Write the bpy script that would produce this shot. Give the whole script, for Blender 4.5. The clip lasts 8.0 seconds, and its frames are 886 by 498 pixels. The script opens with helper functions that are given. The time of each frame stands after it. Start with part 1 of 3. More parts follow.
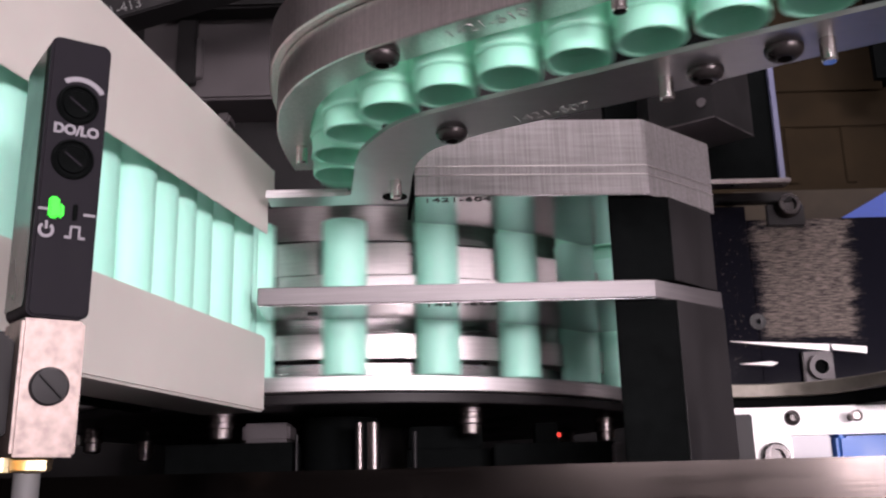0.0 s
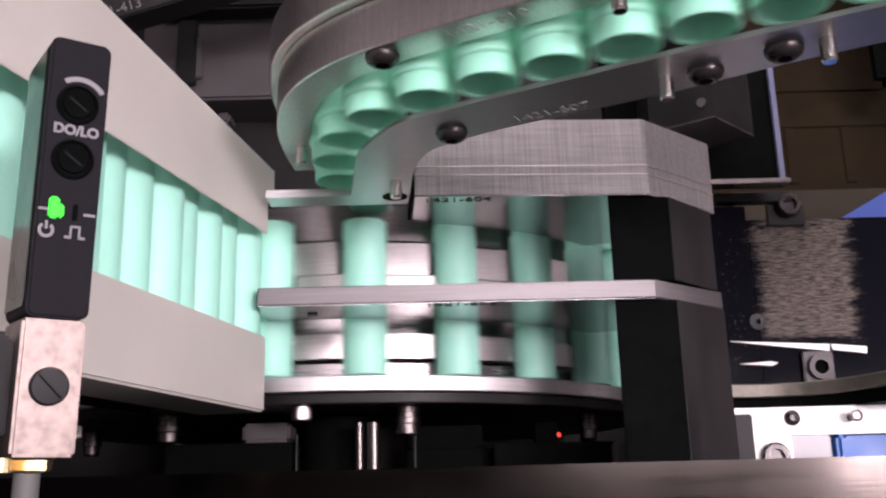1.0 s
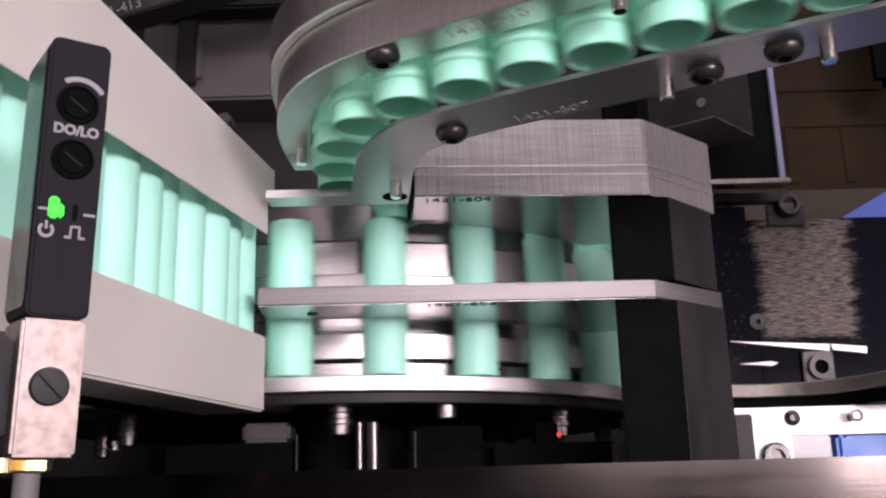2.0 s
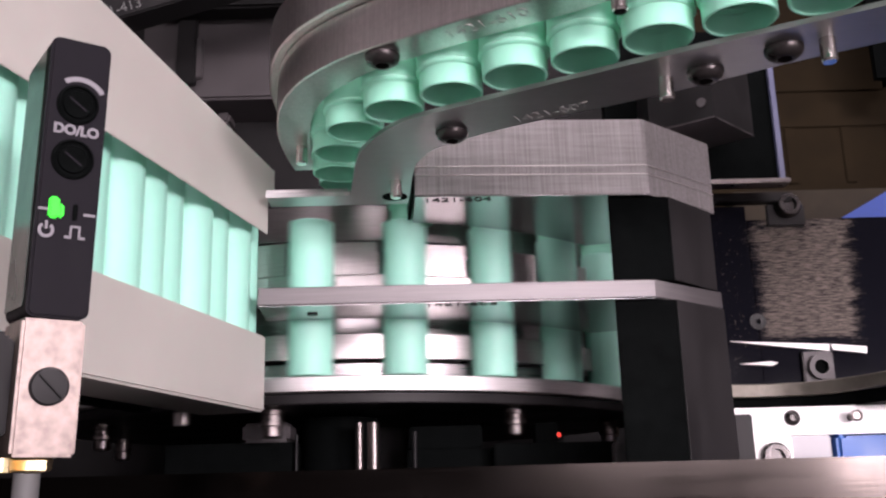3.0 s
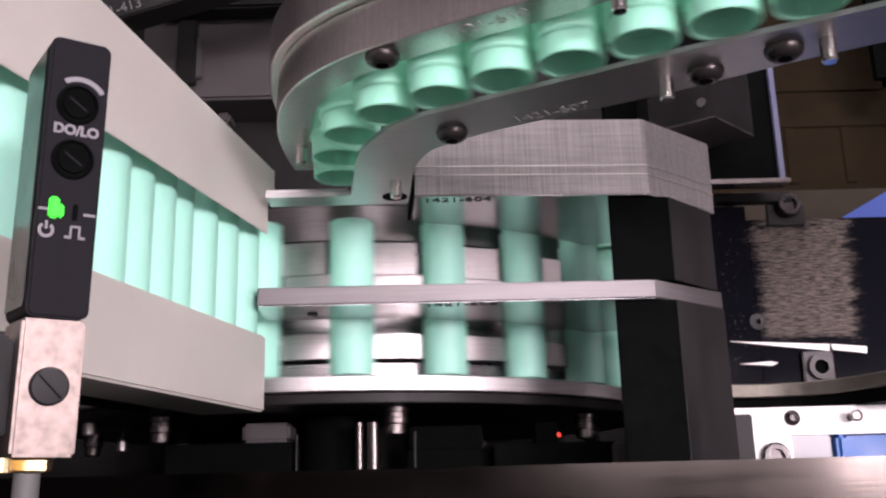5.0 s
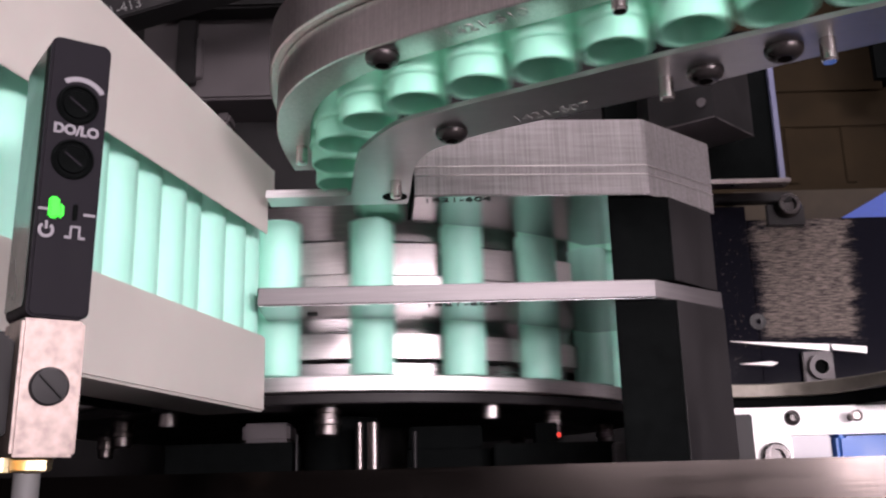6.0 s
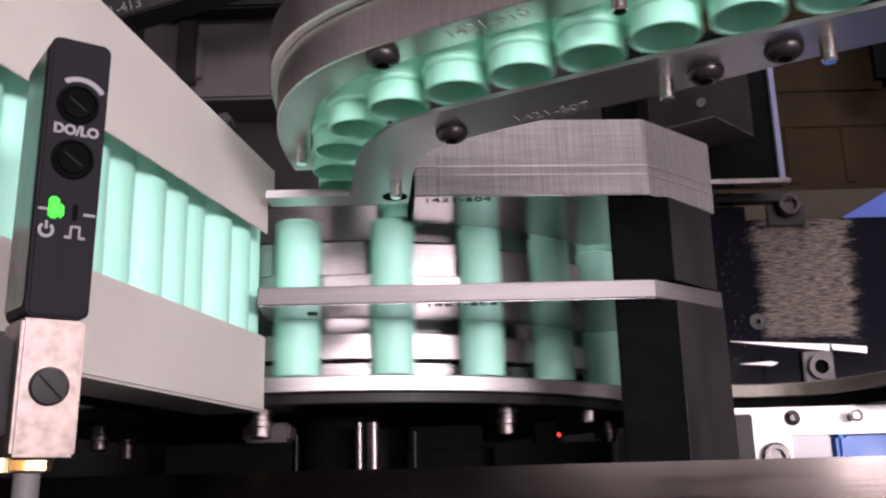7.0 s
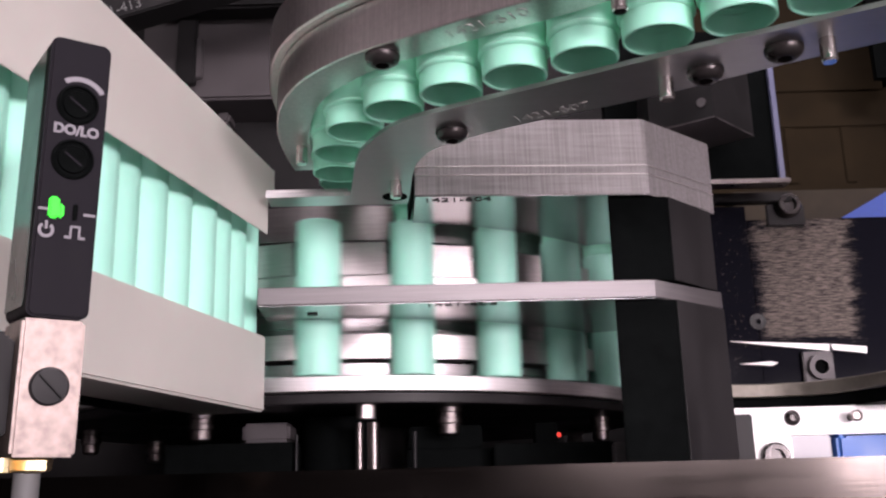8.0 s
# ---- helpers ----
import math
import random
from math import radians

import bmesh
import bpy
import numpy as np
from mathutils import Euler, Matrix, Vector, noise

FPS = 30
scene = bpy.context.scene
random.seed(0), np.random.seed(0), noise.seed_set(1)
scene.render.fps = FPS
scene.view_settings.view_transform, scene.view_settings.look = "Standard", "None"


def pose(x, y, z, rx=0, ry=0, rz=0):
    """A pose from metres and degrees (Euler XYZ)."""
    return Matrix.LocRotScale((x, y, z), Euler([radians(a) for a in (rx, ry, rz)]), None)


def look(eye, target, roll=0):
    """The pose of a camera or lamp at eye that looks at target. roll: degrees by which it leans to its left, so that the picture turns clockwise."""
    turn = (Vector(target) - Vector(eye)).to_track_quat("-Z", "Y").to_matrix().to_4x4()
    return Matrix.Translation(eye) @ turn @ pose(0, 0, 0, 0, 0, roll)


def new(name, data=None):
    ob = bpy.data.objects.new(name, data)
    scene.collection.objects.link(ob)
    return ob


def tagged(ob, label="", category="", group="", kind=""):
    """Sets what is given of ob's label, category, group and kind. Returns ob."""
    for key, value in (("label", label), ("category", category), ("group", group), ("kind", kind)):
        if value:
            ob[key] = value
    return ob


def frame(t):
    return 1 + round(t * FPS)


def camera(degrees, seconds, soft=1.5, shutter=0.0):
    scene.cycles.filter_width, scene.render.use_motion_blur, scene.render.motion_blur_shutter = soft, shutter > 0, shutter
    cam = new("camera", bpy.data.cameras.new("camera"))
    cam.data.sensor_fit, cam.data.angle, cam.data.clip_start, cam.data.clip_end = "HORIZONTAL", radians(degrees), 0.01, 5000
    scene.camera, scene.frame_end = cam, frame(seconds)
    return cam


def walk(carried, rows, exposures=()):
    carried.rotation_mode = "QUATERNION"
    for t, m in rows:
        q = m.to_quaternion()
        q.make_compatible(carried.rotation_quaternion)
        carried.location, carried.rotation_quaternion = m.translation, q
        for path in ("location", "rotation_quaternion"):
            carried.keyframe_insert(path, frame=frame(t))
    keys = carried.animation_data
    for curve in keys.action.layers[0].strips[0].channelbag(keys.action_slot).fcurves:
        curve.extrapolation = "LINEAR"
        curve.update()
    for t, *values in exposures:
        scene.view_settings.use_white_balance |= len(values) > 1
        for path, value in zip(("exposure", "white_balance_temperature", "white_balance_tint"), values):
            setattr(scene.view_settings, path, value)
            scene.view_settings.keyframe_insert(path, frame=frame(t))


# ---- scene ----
# Metres; the eye stands at the origin, a little above the machine's bed.
PITCH, ROLL = 14.6, -1.49
cam = camera(49.52, 8.0, soft=2.3, shutter=0.46)
EYE = look((0, 0, 0), (0, math.cos(radians(PITCH)), math.sin(radians(PITCH))), ROLL)
walk(cam, [(0, EYE), (8.0, EYE)])

# ---- light: unseen stand-in lamps, low behind and to the right, one above ----
world = bpy.data.worlds.new("room_light")
scene.world = world
world.use_nodes = True
world.node_tree.nodes["Background"].inputs[0].default_value = (0.88, 0.95, 1.0, 1)
world.node_tree.nodes["Background"].inputs[1].default_value = 0.12
scene.view_settings.exposure = 0.0


def standin_lamp(eye, target, sx, sy, watts, colour=(1.03, 0.882, 0.95)):
    data = bpy.data.lights.new("standin_lamp", "AREA")
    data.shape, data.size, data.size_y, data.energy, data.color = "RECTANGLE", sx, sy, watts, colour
    new("standin_lamp", data).matrix_world = look(eye, target)


standin_lamp((0.46, -1.28, 0.20), (-0.05, 0.40, 0.09), 0.45, 0.22, 10)
standin_lamp((0.88, -1.12, 0.11), (0.0, 0.42, 0.08), 0.40, 0.22, 24)
# Added fill: brightens the right-hand tubes and block, then the carousel's front.
standin_lamp((1.50, -0.25, 0.16), (0.08, 0.42, 0.09), 0.30, 0.22, 5)
standin_lamp((0.10, -1.64, 0.60), (0.0, 0.42, 0.12), 0.9, 0.36, 13)
standin_lamp((0.0, 0.02, 1.42), (0.0, 0.0, 0.0), 0.9, 0.5, 27)


# ---- materials ----
def material(name):
    m = bpy.data.materials.new(name)
    m.use_nodes = True
    nt = m.node_tree
    return m, nt.nodes, nt.links, nt.nodes["Principled BSDF"]


def surface(name, colour, rough=0.5, metal=0.0, vary=0.1, scale=40.0, stretch=(1, 1, 1), bump=0.0, bump_scale=None,
            rough_vary=0.1, spec=0.5, sss=0.0, coat=0.0):
    """Two scales of noise drive colour, roughness and relief; stretch makes brushed grain."""
    m, nodes, links, bsdf = material(name)
    tc = nodes.new("ShaderNodeTexCoord")
    mp = nodes.new("ShaderNodeMapping")
    mp.inputs["Scale"].default_value = stretch
    links.new(tc.outputs["Object"], mp.inputs["Vector"])
    fine = nodes.new("ShaderNodeTexNoise")
    fine.inputs["Scale"].default_value = scale
    fine.inputs["Detail"].default_value = 6
    links.new(mp.outputs[0], fine.inputs["Vector"])
    broad = nodes.new("ShaderNodeTexNoise")
    broad.inputs["Scale"].default_value = 28
    broad.inputs["Detail"].default_value = 3
    links.new(tc.outputs["Object"], broad.inputs["Vector"])
    add = nodes.new("ShaderNodeMath")
    add.operation = "MULTIPLY_ADD"
    links.new(fine.outputs[0], add.inputs[0])
    add.inputs[1].default_value = 0.65
    half = nodes.new("ShaderNodeMath")
    half.operation = "MULTIPLY"
    links.new(broad.outputs[0], half.inputs[0])
    half.inputs[1].default_value = 0.35
    links.new(half.outputs[0], add.inputs[2])
    ramp = nodes.new("ShaderNodeMapRange")
    ramp.inputs["From Min"].default_value, ramp.inputs["From Max"].default_value = 0.3, 0.7
    ramp.inputs["To Min"].default_value, ramp.inputs["To Max"].default_value = 1 - vary, 1 + vary
    links.new(add.outputs[0], ramp.inputs[0])
    mul = nodes.new("ShaderNodeVectorMath")
    mul.operation = "SCALE"
    mul.inputs[0].default_value = colour
    links.new(ramp.outputs[0], mul.inputs["Scale"])
    links.new(mul.outputs[0], bsdf.inputs["Base Color"])
    rr = nodes.new("ShaderNodeMapRange")
    rr.inputs["From Min"].default_value, rr.inputs["From Max"].default_value = 0.3, 0.7
    rr.inputs["To Min"].default_value, rr.inputs["To Max"].default_value = max(0.02, rough - rough_vary), min(1, rough + rough_vary)
    links.new(add.outputs[0], rr.inputs[0])
    links.new(rr.outputs[0], bsdf.inputs["Roughness"])
    bsdf.inputs["Metallic"].default_value = metal
    bsdf.inputs["Specular IOR Level"].default_value = spec
    bsdf.inputs["Coat Weight"].default_value = coat
    if sss:
        bsdf.inputs["Subsurface Weight"].default_value = sss
        bsdf.inputs["Subsurface Radius"].default_value = (0.6, 1.0, 0.85)
        bsdf.inputs["Subsurface Scale"].default_value = 0.003
    if bump:
        b = nodes.new("ShaderNodeBump")
        b.inputs["Strength"].default_value, b.inputs["Distance"].default_value = bump, 0.0006
        links.new(fine.outputs[0], b.inputs["Height"])
        links.new(b.outputs[0], bsdf.inputs["Normal"])
    return m


def brushed(name, colour, rough, along, across, depth=0.25, stain=0.12, metal=1.0):
    """Ground metal: long fine streaks one way, fainter ones across, and broad stains."""
    m, nodes, links, bsdf = material(name)
    tc = nodes.new("ShaderNodeTexCoord")

    def streak(stretch, scale):
        mp = nodes.new("ShaderNodeMapping")
        mp.inputs["Scale"].default_value = stretch
        links.new(tc.outputs["Object"], mp.inputs["Vector"])
        n = nodes.new("ShaderNodeTexNoise")
        n.inputs["Scale"].default_value, n.inputs["Detail"].default_value = scale, 4
        links.new(mp.outputs[0], n.inputs["Vector"])
        return n.outputs[0]

    def combine(a, b, k):
        q = nodes.new("ShaderNodeMath")
        q.operation = "MULTIPLY_ADD"
        links.new(a, q.inputs[0])
        q.inputs[1].default_value = k
        if isinstance(b, float):
            q.inputs[2].default_value = b
        else:
            links.new(b, q.inputs[2])
        return q.outputs[0]

    a, b, c = streak(along, 1500), streak(across, 1500), streak((1, 1, 1), 35)
    grain = combine(a, combine(b, combine(c, 0.0, stain), 0.35), 0.65 - stain)
    tone = nodes.new("ShaderNodeMapRange")
    tone.inputs["From Min"].default_value, tone.inputs["From Max"].default_value = 0.32, 0.68
    tone.inputs["To Min"].default_value, tone.inputs["To Max"].default_value = 1 - depth, 1 + depth
    links.new(grain, tone.inputs[0])
    mul = nodes.new("ShaderNodeVectorMath")
    mul.operation = "SCALE"
    mul.inputs[0].default_value = colour
    links.new(tone.outputs[0], mul.inputs["Scale"])
    links.new(mul.outputs[0], bsdf.inputs["Base Color"])
    rr = nodes.new("ShaderNodeMapRange")
    rr.inputs["From Min"].default_value, rr.inputs["From Max"].default_value = 0.3, 0.7
    rr.inputs["To Min"].default_value, rr.inputs["To Max"].default_value = rough + depth * 0.25, rough - depth * 0.25
    links.new(grain, rr.inputs[0])
    links.new(rr.outputs[0], bsdf.inputs["Roughness"])
    bsdf.inputs["Metallic"].default_value = metal
    bump = nodes.new("ShaderNodeBump")
    bump.inputs["Strength"].default_value, bump.inputs["Distance"].default_value = max(0.0, min(0.2, depth * 0.4 - 0.02)), 0.00008
    links.new(grain, bump.inputs["Height"])
    links.new(bump.outputs[0], bsdf.inputs["Normal"])
    return m


MINT = surface("mint_plastic", (0.375, 0.745, 0.61), 0.5, 0, 0.05, 60, bump=0.05, sss=0.2)
# Cap mint is deepened: green light bouncing between caps is put into it.
CAPMINT = surface("mint_bounce_tinted", (0.34, 0.77, 0.58), 0.5, 0, 0.06, 90, bump=0.06, sss=0.15)
NYLON = surface("white_nylon", (0.452, 0.434, 0.402), 0.42, 0, 0.09, 22, bump=0.08, sss=0.2)
BRUSHED = brushed("brushed_aluminium", (0.27, 0.25, 0.254), 0.52, (1, 1, 0.02), (0.015, 0.5, 0.5), 0.30, metal=0.6)
MILLED = brushed("milled_aluminium", (0.27, 0.251, 0.256), 0.28, (0.02, 0.02, 1), (0.03, 0.03, 2.5), 0.07)
GUIDEMETAL = brushed("guide_aluminium", (0.16, 0.148, 0.152), 0.46, (0.02, 0.02, 1), (0.03, 0.03, 2.5), 0.12, metal=0.75)
PLATE = brushed("ground_steel_plate", (0.50, 0.49, 0.49), 0.40, (0.03, 0.5, 1), (0.2, 0.2, 1), 0.05, 0.3)
UNDERBRIGHT = brushed("smooth_brightened_aluminium", (0.44, 0.428, 0.432), 0.19, (0.03, 0.03, 1), (0.05, 0.05, 1), 0.06)
RIM = brushed("turned_aluminium", (0.60, 0.565, 0.572), 0.46, (0.03, 0.03, 1), (0.4, 0.4, 0.05), 0.16)
TURNED = brushed("dull_turned_aluminium", (0.20, 0.186, 0.186), 0.34, (1, 1, 0.03), (0.05, 0.05, 1), 0.30)
DECK = surface("worn_grey_deck", (0.13, 0.118, 0.10), 0.5, 0.6, 0.35, 160, bump=0.1)
TOOTH = brushed("machined_tooth", (0.44, 0.41, 0.41), 0.32, (1, 1, 0.04), (0.05, 0.05, 1), 0.22)
TRACKMETAL = brushed("satin_aluminium", (0.60, 0.55, 0.545), 0.36, (1, 1, 0.03), (0.4, 0.4, 0.4), 0.16)
STUDMETAL = surface("dull_stud_steel", (0.15, 0.132, 0.13), 0.34, 1.0, 0.2, 150, bump=0.05)
STEEL = surface("bright_steel", (0.62, 0.58, 0.56), 0.22, 1.0, 0.1, 200, bump=0.05)
SCREW = surface("black_oxide_steel", (0.035, 0.030, 0.030), 0.32, 0.6, 0.2, 200, bump=0.1)
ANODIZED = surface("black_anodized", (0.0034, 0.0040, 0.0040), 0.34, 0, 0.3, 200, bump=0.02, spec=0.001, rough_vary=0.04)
DELRIN = surface("black_delrin", (0.009, 0.0085, 0.0095), 0.5, 0, 0.2, 90, bump=0.08, spec=0.2)
SENSOR = surface("sensor_housing", (0.0105, 0.0095, 0.0125), 0.6, 0, 0.1, 300, bump=0.08, spec=0.06)
NICKEL = surface("nickel_bracket", (0.235, 0.193, 0.178), 0.5, 1.0, 0.7, 420, bump=0.12)
BRASS = surface("brass", (0.70, 0.55, 0.32), 0.22, 1.0, 0.1, 100)
GREY = surface("grey_painted_metal", (0.070, 0.063, 0.066), 0.5, 0.1, 0.15, 40, bump=0.05, spec=0.3)
DARK = surface("dark_machine_metal", (0.010, 0.0095, 0.010), 0.45, 0, 0.25, 60, bump=0.06, spec=0.2)
BEDSTEEL = brushed("oiled_tool_steel", (0.020, 0.0172, 0.016), 0.15, (1, 1, 0.05), (0.02, 1, 1), 0.30, 0.5)
WHITE = surface("white_plate", (0.86, 0.84, 0.84), 0.4, 0, 0.05, 30, bump=0.05)
TABLE = surface("bounce_grey", (0.11, 0.106, 0.108), 0.5, 0, 0.06, 20, bump=0.03)
BLUE = surface("blue_plastic", (0.03, 0.12, 0.42), 0.45, 0, 0.1, 50)
BLUETAPE = surface("blue_tape", (0.02, 0.055, 0.27), 0.6, 0, 0.1, 300, bump=0.2)
PRINT = surface("white_print", (0.19, 0.18, 0.20), 0.6, 0, 0.05, 200)
ENGRAVE = surface("engraved_mark", (0.55, 0.54, 0.53), 0.6, 0, 0.6, 500)
GREYMARK = surface("worn_engraving", (0.10, 0.10, 0.10), 0.6, 0, 0.7, 600)
ROOM = surface("room_paint", (0.22, 0.21, 0.21), 0.8, 0, 0.05, 8)
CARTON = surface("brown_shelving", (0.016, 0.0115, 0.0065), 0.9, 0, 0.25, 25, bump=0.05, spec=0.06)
SIDEBLACK = surface("mottled_pale_black", (0.016, 0.0148, 0.0155), 0.42, 0, 0.6, 45, (1, 1, 0.4), bump=0.05, spec=0.12)
RUBBER = surface("grey_cable", (0.10, 0.10, 0.10), 0.6, 0, 0.1, 80)


def glow(name, colour, strength):
    m, nodes, links, bsdf = material(name)
    bsdf.inputs["Base Color"].default_value = (*colour, 1)
    bsdf.inputs["Emission Color"].default_value = (*colour, 1)
    bsdf.inputs["Emission Strength"].default_value = strength
    return m


LED = glow("green_led", (0.005, 0.85, 0.002), 0.95)
LEDRED = glow("red_led", (1.0, 0.05, 0.03), 0.6)


# ---- mesh helpers ----
def thing(name, label, category, m=None, group="", kind=""):
    ob = new(name)
    ob.empty_display_size = 0.01
    if m is not None:
        ob.matrix_basis = m
    return tagged(ob, label, category, group, kind)


def mesh_of(name, bm, mat, smooth=True):
    bmesh.ops.recalc_face_normals(bm, faces=bm.faces)
    me = bpy.data.meshes.new(name)
    bm.to_mesh(me)
    bm.free()
    me.materials.append(mat)
    if smooth:
        me.shade_smooth()
        me.set_sharp_from_angle(angle=radians(32))
    return me


def part(name, bm, mat, parent=None, label="", m=None, smooth=True):
    data = bm if isinstance(bm, bpy.types.Mesh) else mesh_of(name, bm, mat, smooth)
    ob = new(name, data)
    if parent is not None:
        ob.parent = parent
    if m is not None:
        ob.matrix_basis = m
    return tagged(ob, label)


def bevel(bm, w, seg=2):
    if w:
        edges = [e for e in bm.edges if len(e.link_faces) == 2 and e.calc_face_angle(0) > 0.6]
        bmesh.ops.bevel(bm, geom=edges, offset=w, segments=seg, affect="EDGES", clamp_overlap=True)
    return bm


def box(x0, x1, y0, y1, z0, z1, w=0.0005, seg=2):
    bm = bmesh.new()
    bmesh.ops.create_cube(bm, size=1)
    for v in bm.verts:
        v.co = Vector(((x0 + x1) / 2 + v.co.x * (x1 - x0), (y0 + y1) / 2 + v.co.y * (y1 - y0), (z0 + z1) / 2 + v.co.z * (z1 - z0)))
    return bevel(bm, w, seg)


def prism(poly, z0, z1, w=0.0004, seg=2):
    bm = bmesh.new()
    low = [bm.verts.new((x, y, z0)) for x, y in poly]
    top = [bm.verts.new((x, y, z1)) for x, y in poly]
    n = len(poly)
    bm.faces.new(low[::-1])
    bm.faces.new(top)
    for i in range(n):
        bm.faces.new((low[i], low[(i + 1) % n], top[(i + 1) % n], top[i]))
    bmesh.ops.recalc_face_normals(bm, faces=bm.faces)
    return bevel(bm, w, seg)


def lathe(profile, n=32):
    """Turns (radius, z) pairs about the z axis; closed where the profile ends on the axis."""
    bm = bmesh.new()
    rings = []
    for r, z in profile:
        if r < 1e-7:
            rings.append([bm.verts.new((0, 0, z))])
        else:
            rings.append([bm.verts.new((r * math.cos(2 * math.pi * i / n), r * math.sin(2 * math.pi * i / n), z)) for i in range(n)])
    for a, b in zip(rings[:-1], rings[1:]):
        for i in range(n):
            j = (i + 1) % n
            if len(a) == 1 and len(b) == 1:
                continue
            if len(a) == 1:
                bm.faces.new((a[0], b[i], b[j]))
            elif len(b) == 1:
                bm.faces.new((a[i], a[j], b[0]))
            else:
                bm.faces.new((a[i], a[j], b[j], b[i]))
    return bm


def offset_line(points, d):
    """The points of a polyline shifted d to the left of its direction."""
    out = []
    for i, p in enumerate(points):
        a, b = points[max(i - 1, 0)], points[min(i + 1, len(points) - 1)]
        t = (Vector(b) - Vector(a)).normalized()
        out.append((p[0] - t.y * d, p[1] + t.x * d))
    return out


def writing(name, text, size, mat, m, depth=0.0001, bold=0.0):
    cu = bpy.data.curves.new(name, "FONT")
    cu.body, cu.size, cu.extrude, cu.align_x, cu.align_y = text, size, depth, "CENTER", "CENTER"
    cu.materials.append(mat)
    cu.offset = bold
    tmp = bpy.data.objects.new(name, cu)
    scene.collection.objects.link(tmp)
    bpy.context.view_layer.update()
    me = bpy.data.meshes.new_from_object(tmp.evaluated_get(bpy.context.evaluated_depsgraph_get()))
    bpy.data.objects.remove(tmp)
    bpy.data.curves.remove(cu)
    ob = new(name, me)
    ob.matrix_basis = m
    return ob


# ---- the plan ----
WX, WY, WR = -0.0539, 0.5722, 0.1590          # carousel axis and pitch radius
RATE = 5.2155                                  # tubes a second
PITCH_DEG = 15.0
TUBE_R, TUBE_Z0, TUBE_Z1 = 0.0097, 0.0520, 0.1208
CAP_Z = 0.1194
CAP_STEP = 0.0218
# channel: right-hand face line and its direction
CH_END, CH_DIR, CH_OUT = Vector((-0.0712, 0.378)), Vector((0.2186, 0.9758)), Vector((0.9758, -0.2186))
A_IN, A_CAP, A_OUT = -15.0, 6.0, 77.0          # where tubes and caps join the carousel, and where they leave


def on_wheel(a):
    return Vector((WX + WR * math.sin(radians(a)), WY - WR * math.cos(radians(a))))


def smooth_line(pts, n):
    """Catmull-Rom through the points."""
    out = []
    for i in range(len(pts) - 1):
        p0, p1, p2, p3 = (Vector(pts[max(0, min(len(pts) - 1, i + k))]) for k in (-1, 0, 1, 2))
        for j in range(n):
            t = j / n
            out.append(tuple(0.5 * (2 * p1 + (p2 - p0) * t + (2 * p0 - 5 * p1 + 4 * p2 - p3) * t * t + (3 * p1 - p0 - 3 * p2 + p3) * t ** 3)))
    return out + [tuple(pts[-1])]


# the caps' way along the upper track: straight, then a bend towards the carousel
QUEUE = [Vector(p) for p in smooth_line(((-0.0372, 0.4138), (-0.0385, 0.3850), (-0.0389, 0.3633), (-0.0383, 0.3414), (-0.0356, 0.3215), (-0.0285, 0.3009),
                             (-0.0143, 0.2840), (0.0040, 0.2720), (0.0226, 0.2610), (0.0427, 0.2502), (0.0614, 0.2382), (0.0810, 0.2282)), 4)]
QDIR = (QUEUE[-1] - QUEUE[-17]).normalized()


def queue_at(s):
    """The point s metres up the track from where it meets the carousel."""
    for a, b in zip(QUEUE[:-1], QUEUE[1:]):
        d = (b - a).length
        if s <= d:
            return a + (b - a) * (s / d)
        s -= d
    return QUEUE[-1] + QDIR * s


# ---- room and bed ----
def room():
    for name, b in (("wall_north", (-1.6, 1.6, 2.2, 2.3, -0.9, 1.5)), ("wall_south", (-1.6, 1.6, -1.8, -1.7, -0.9, 1.5)),
                    ("wall_west", (-1.7, -1.6, -1.8, 2.3, -0.9, 1.5)), ("wall_east", (1.6, 1.7, -1.8, 2.3, -0.9, 1.5)),
                    ("ceiling", (-1.7, 1.7, -1.8, 2.3, 1.5, 1.6)), ("floor", (-1.7, 1.7, -1.8, 2.3, -1.0, -0.9))):
        tagged(part(name, box(*b, w=0), ROOM), "plain painted surface closing the workshop", "wall" if "wall" in name else name, kind="structure")
    bed = thing("machine_bed", "dark steel bed plate that carries the whole machine", "machine bed", kind="structure")
    part("bed_plate", box(-0.9, 1.0, 0.272, 1.5, -0.06, -0.04, 0.002), DARK, bed)
    # Unseen tables, added; their grey sets how much light bounces upwards.
    part("front_table", box(-0.9, 0.24, -0.7, 0.270, -0.06, -0.04, 0.002), TABLE, bed, "unseen table in front, toned for the light it bounces")
    part("side_table", box(0.242, 1.0, -0.7, 0.270, -0.06, -0.04, 0.002), TABLE, bed, "unseen side table, toned for the light it bounces")
    part("bed_foot", box(-0.6, 0.8, -0.5, 1.4, -0.9, -0.06, 0.002), DARK, bed)


room()


def front_bar():
    ob = thing("front_bar", "dark oiled steel bar along the machine's front edge", "steel bar")
    part("bar", box(-0.55, 0.6, 0.285, 0.30, -0.04, 0.0090, 0.0006), BEDSTEEL, ob)


front_bar()


# ---- carousel ----
def hex_nut(r, h, hole=True):
    bm = bmesh.new()
    bmesh.ops.create_cone(bm, cap_ends=True, segments=6, radius1=r, radius2=r, depth=h)
    return bevel(bm, r * 0.08, 1)


def button_screw(r, h):
    return lathe([(0, 0), (r, 0), (r, h * 0.25), (r * 0.9, h * 0.62), (r * 0.62, h * 0.95), (r * 0.42, h), (r * 0.40, h), (r * 0.38, h * 0.45), (0, h * 0.45)], 24)


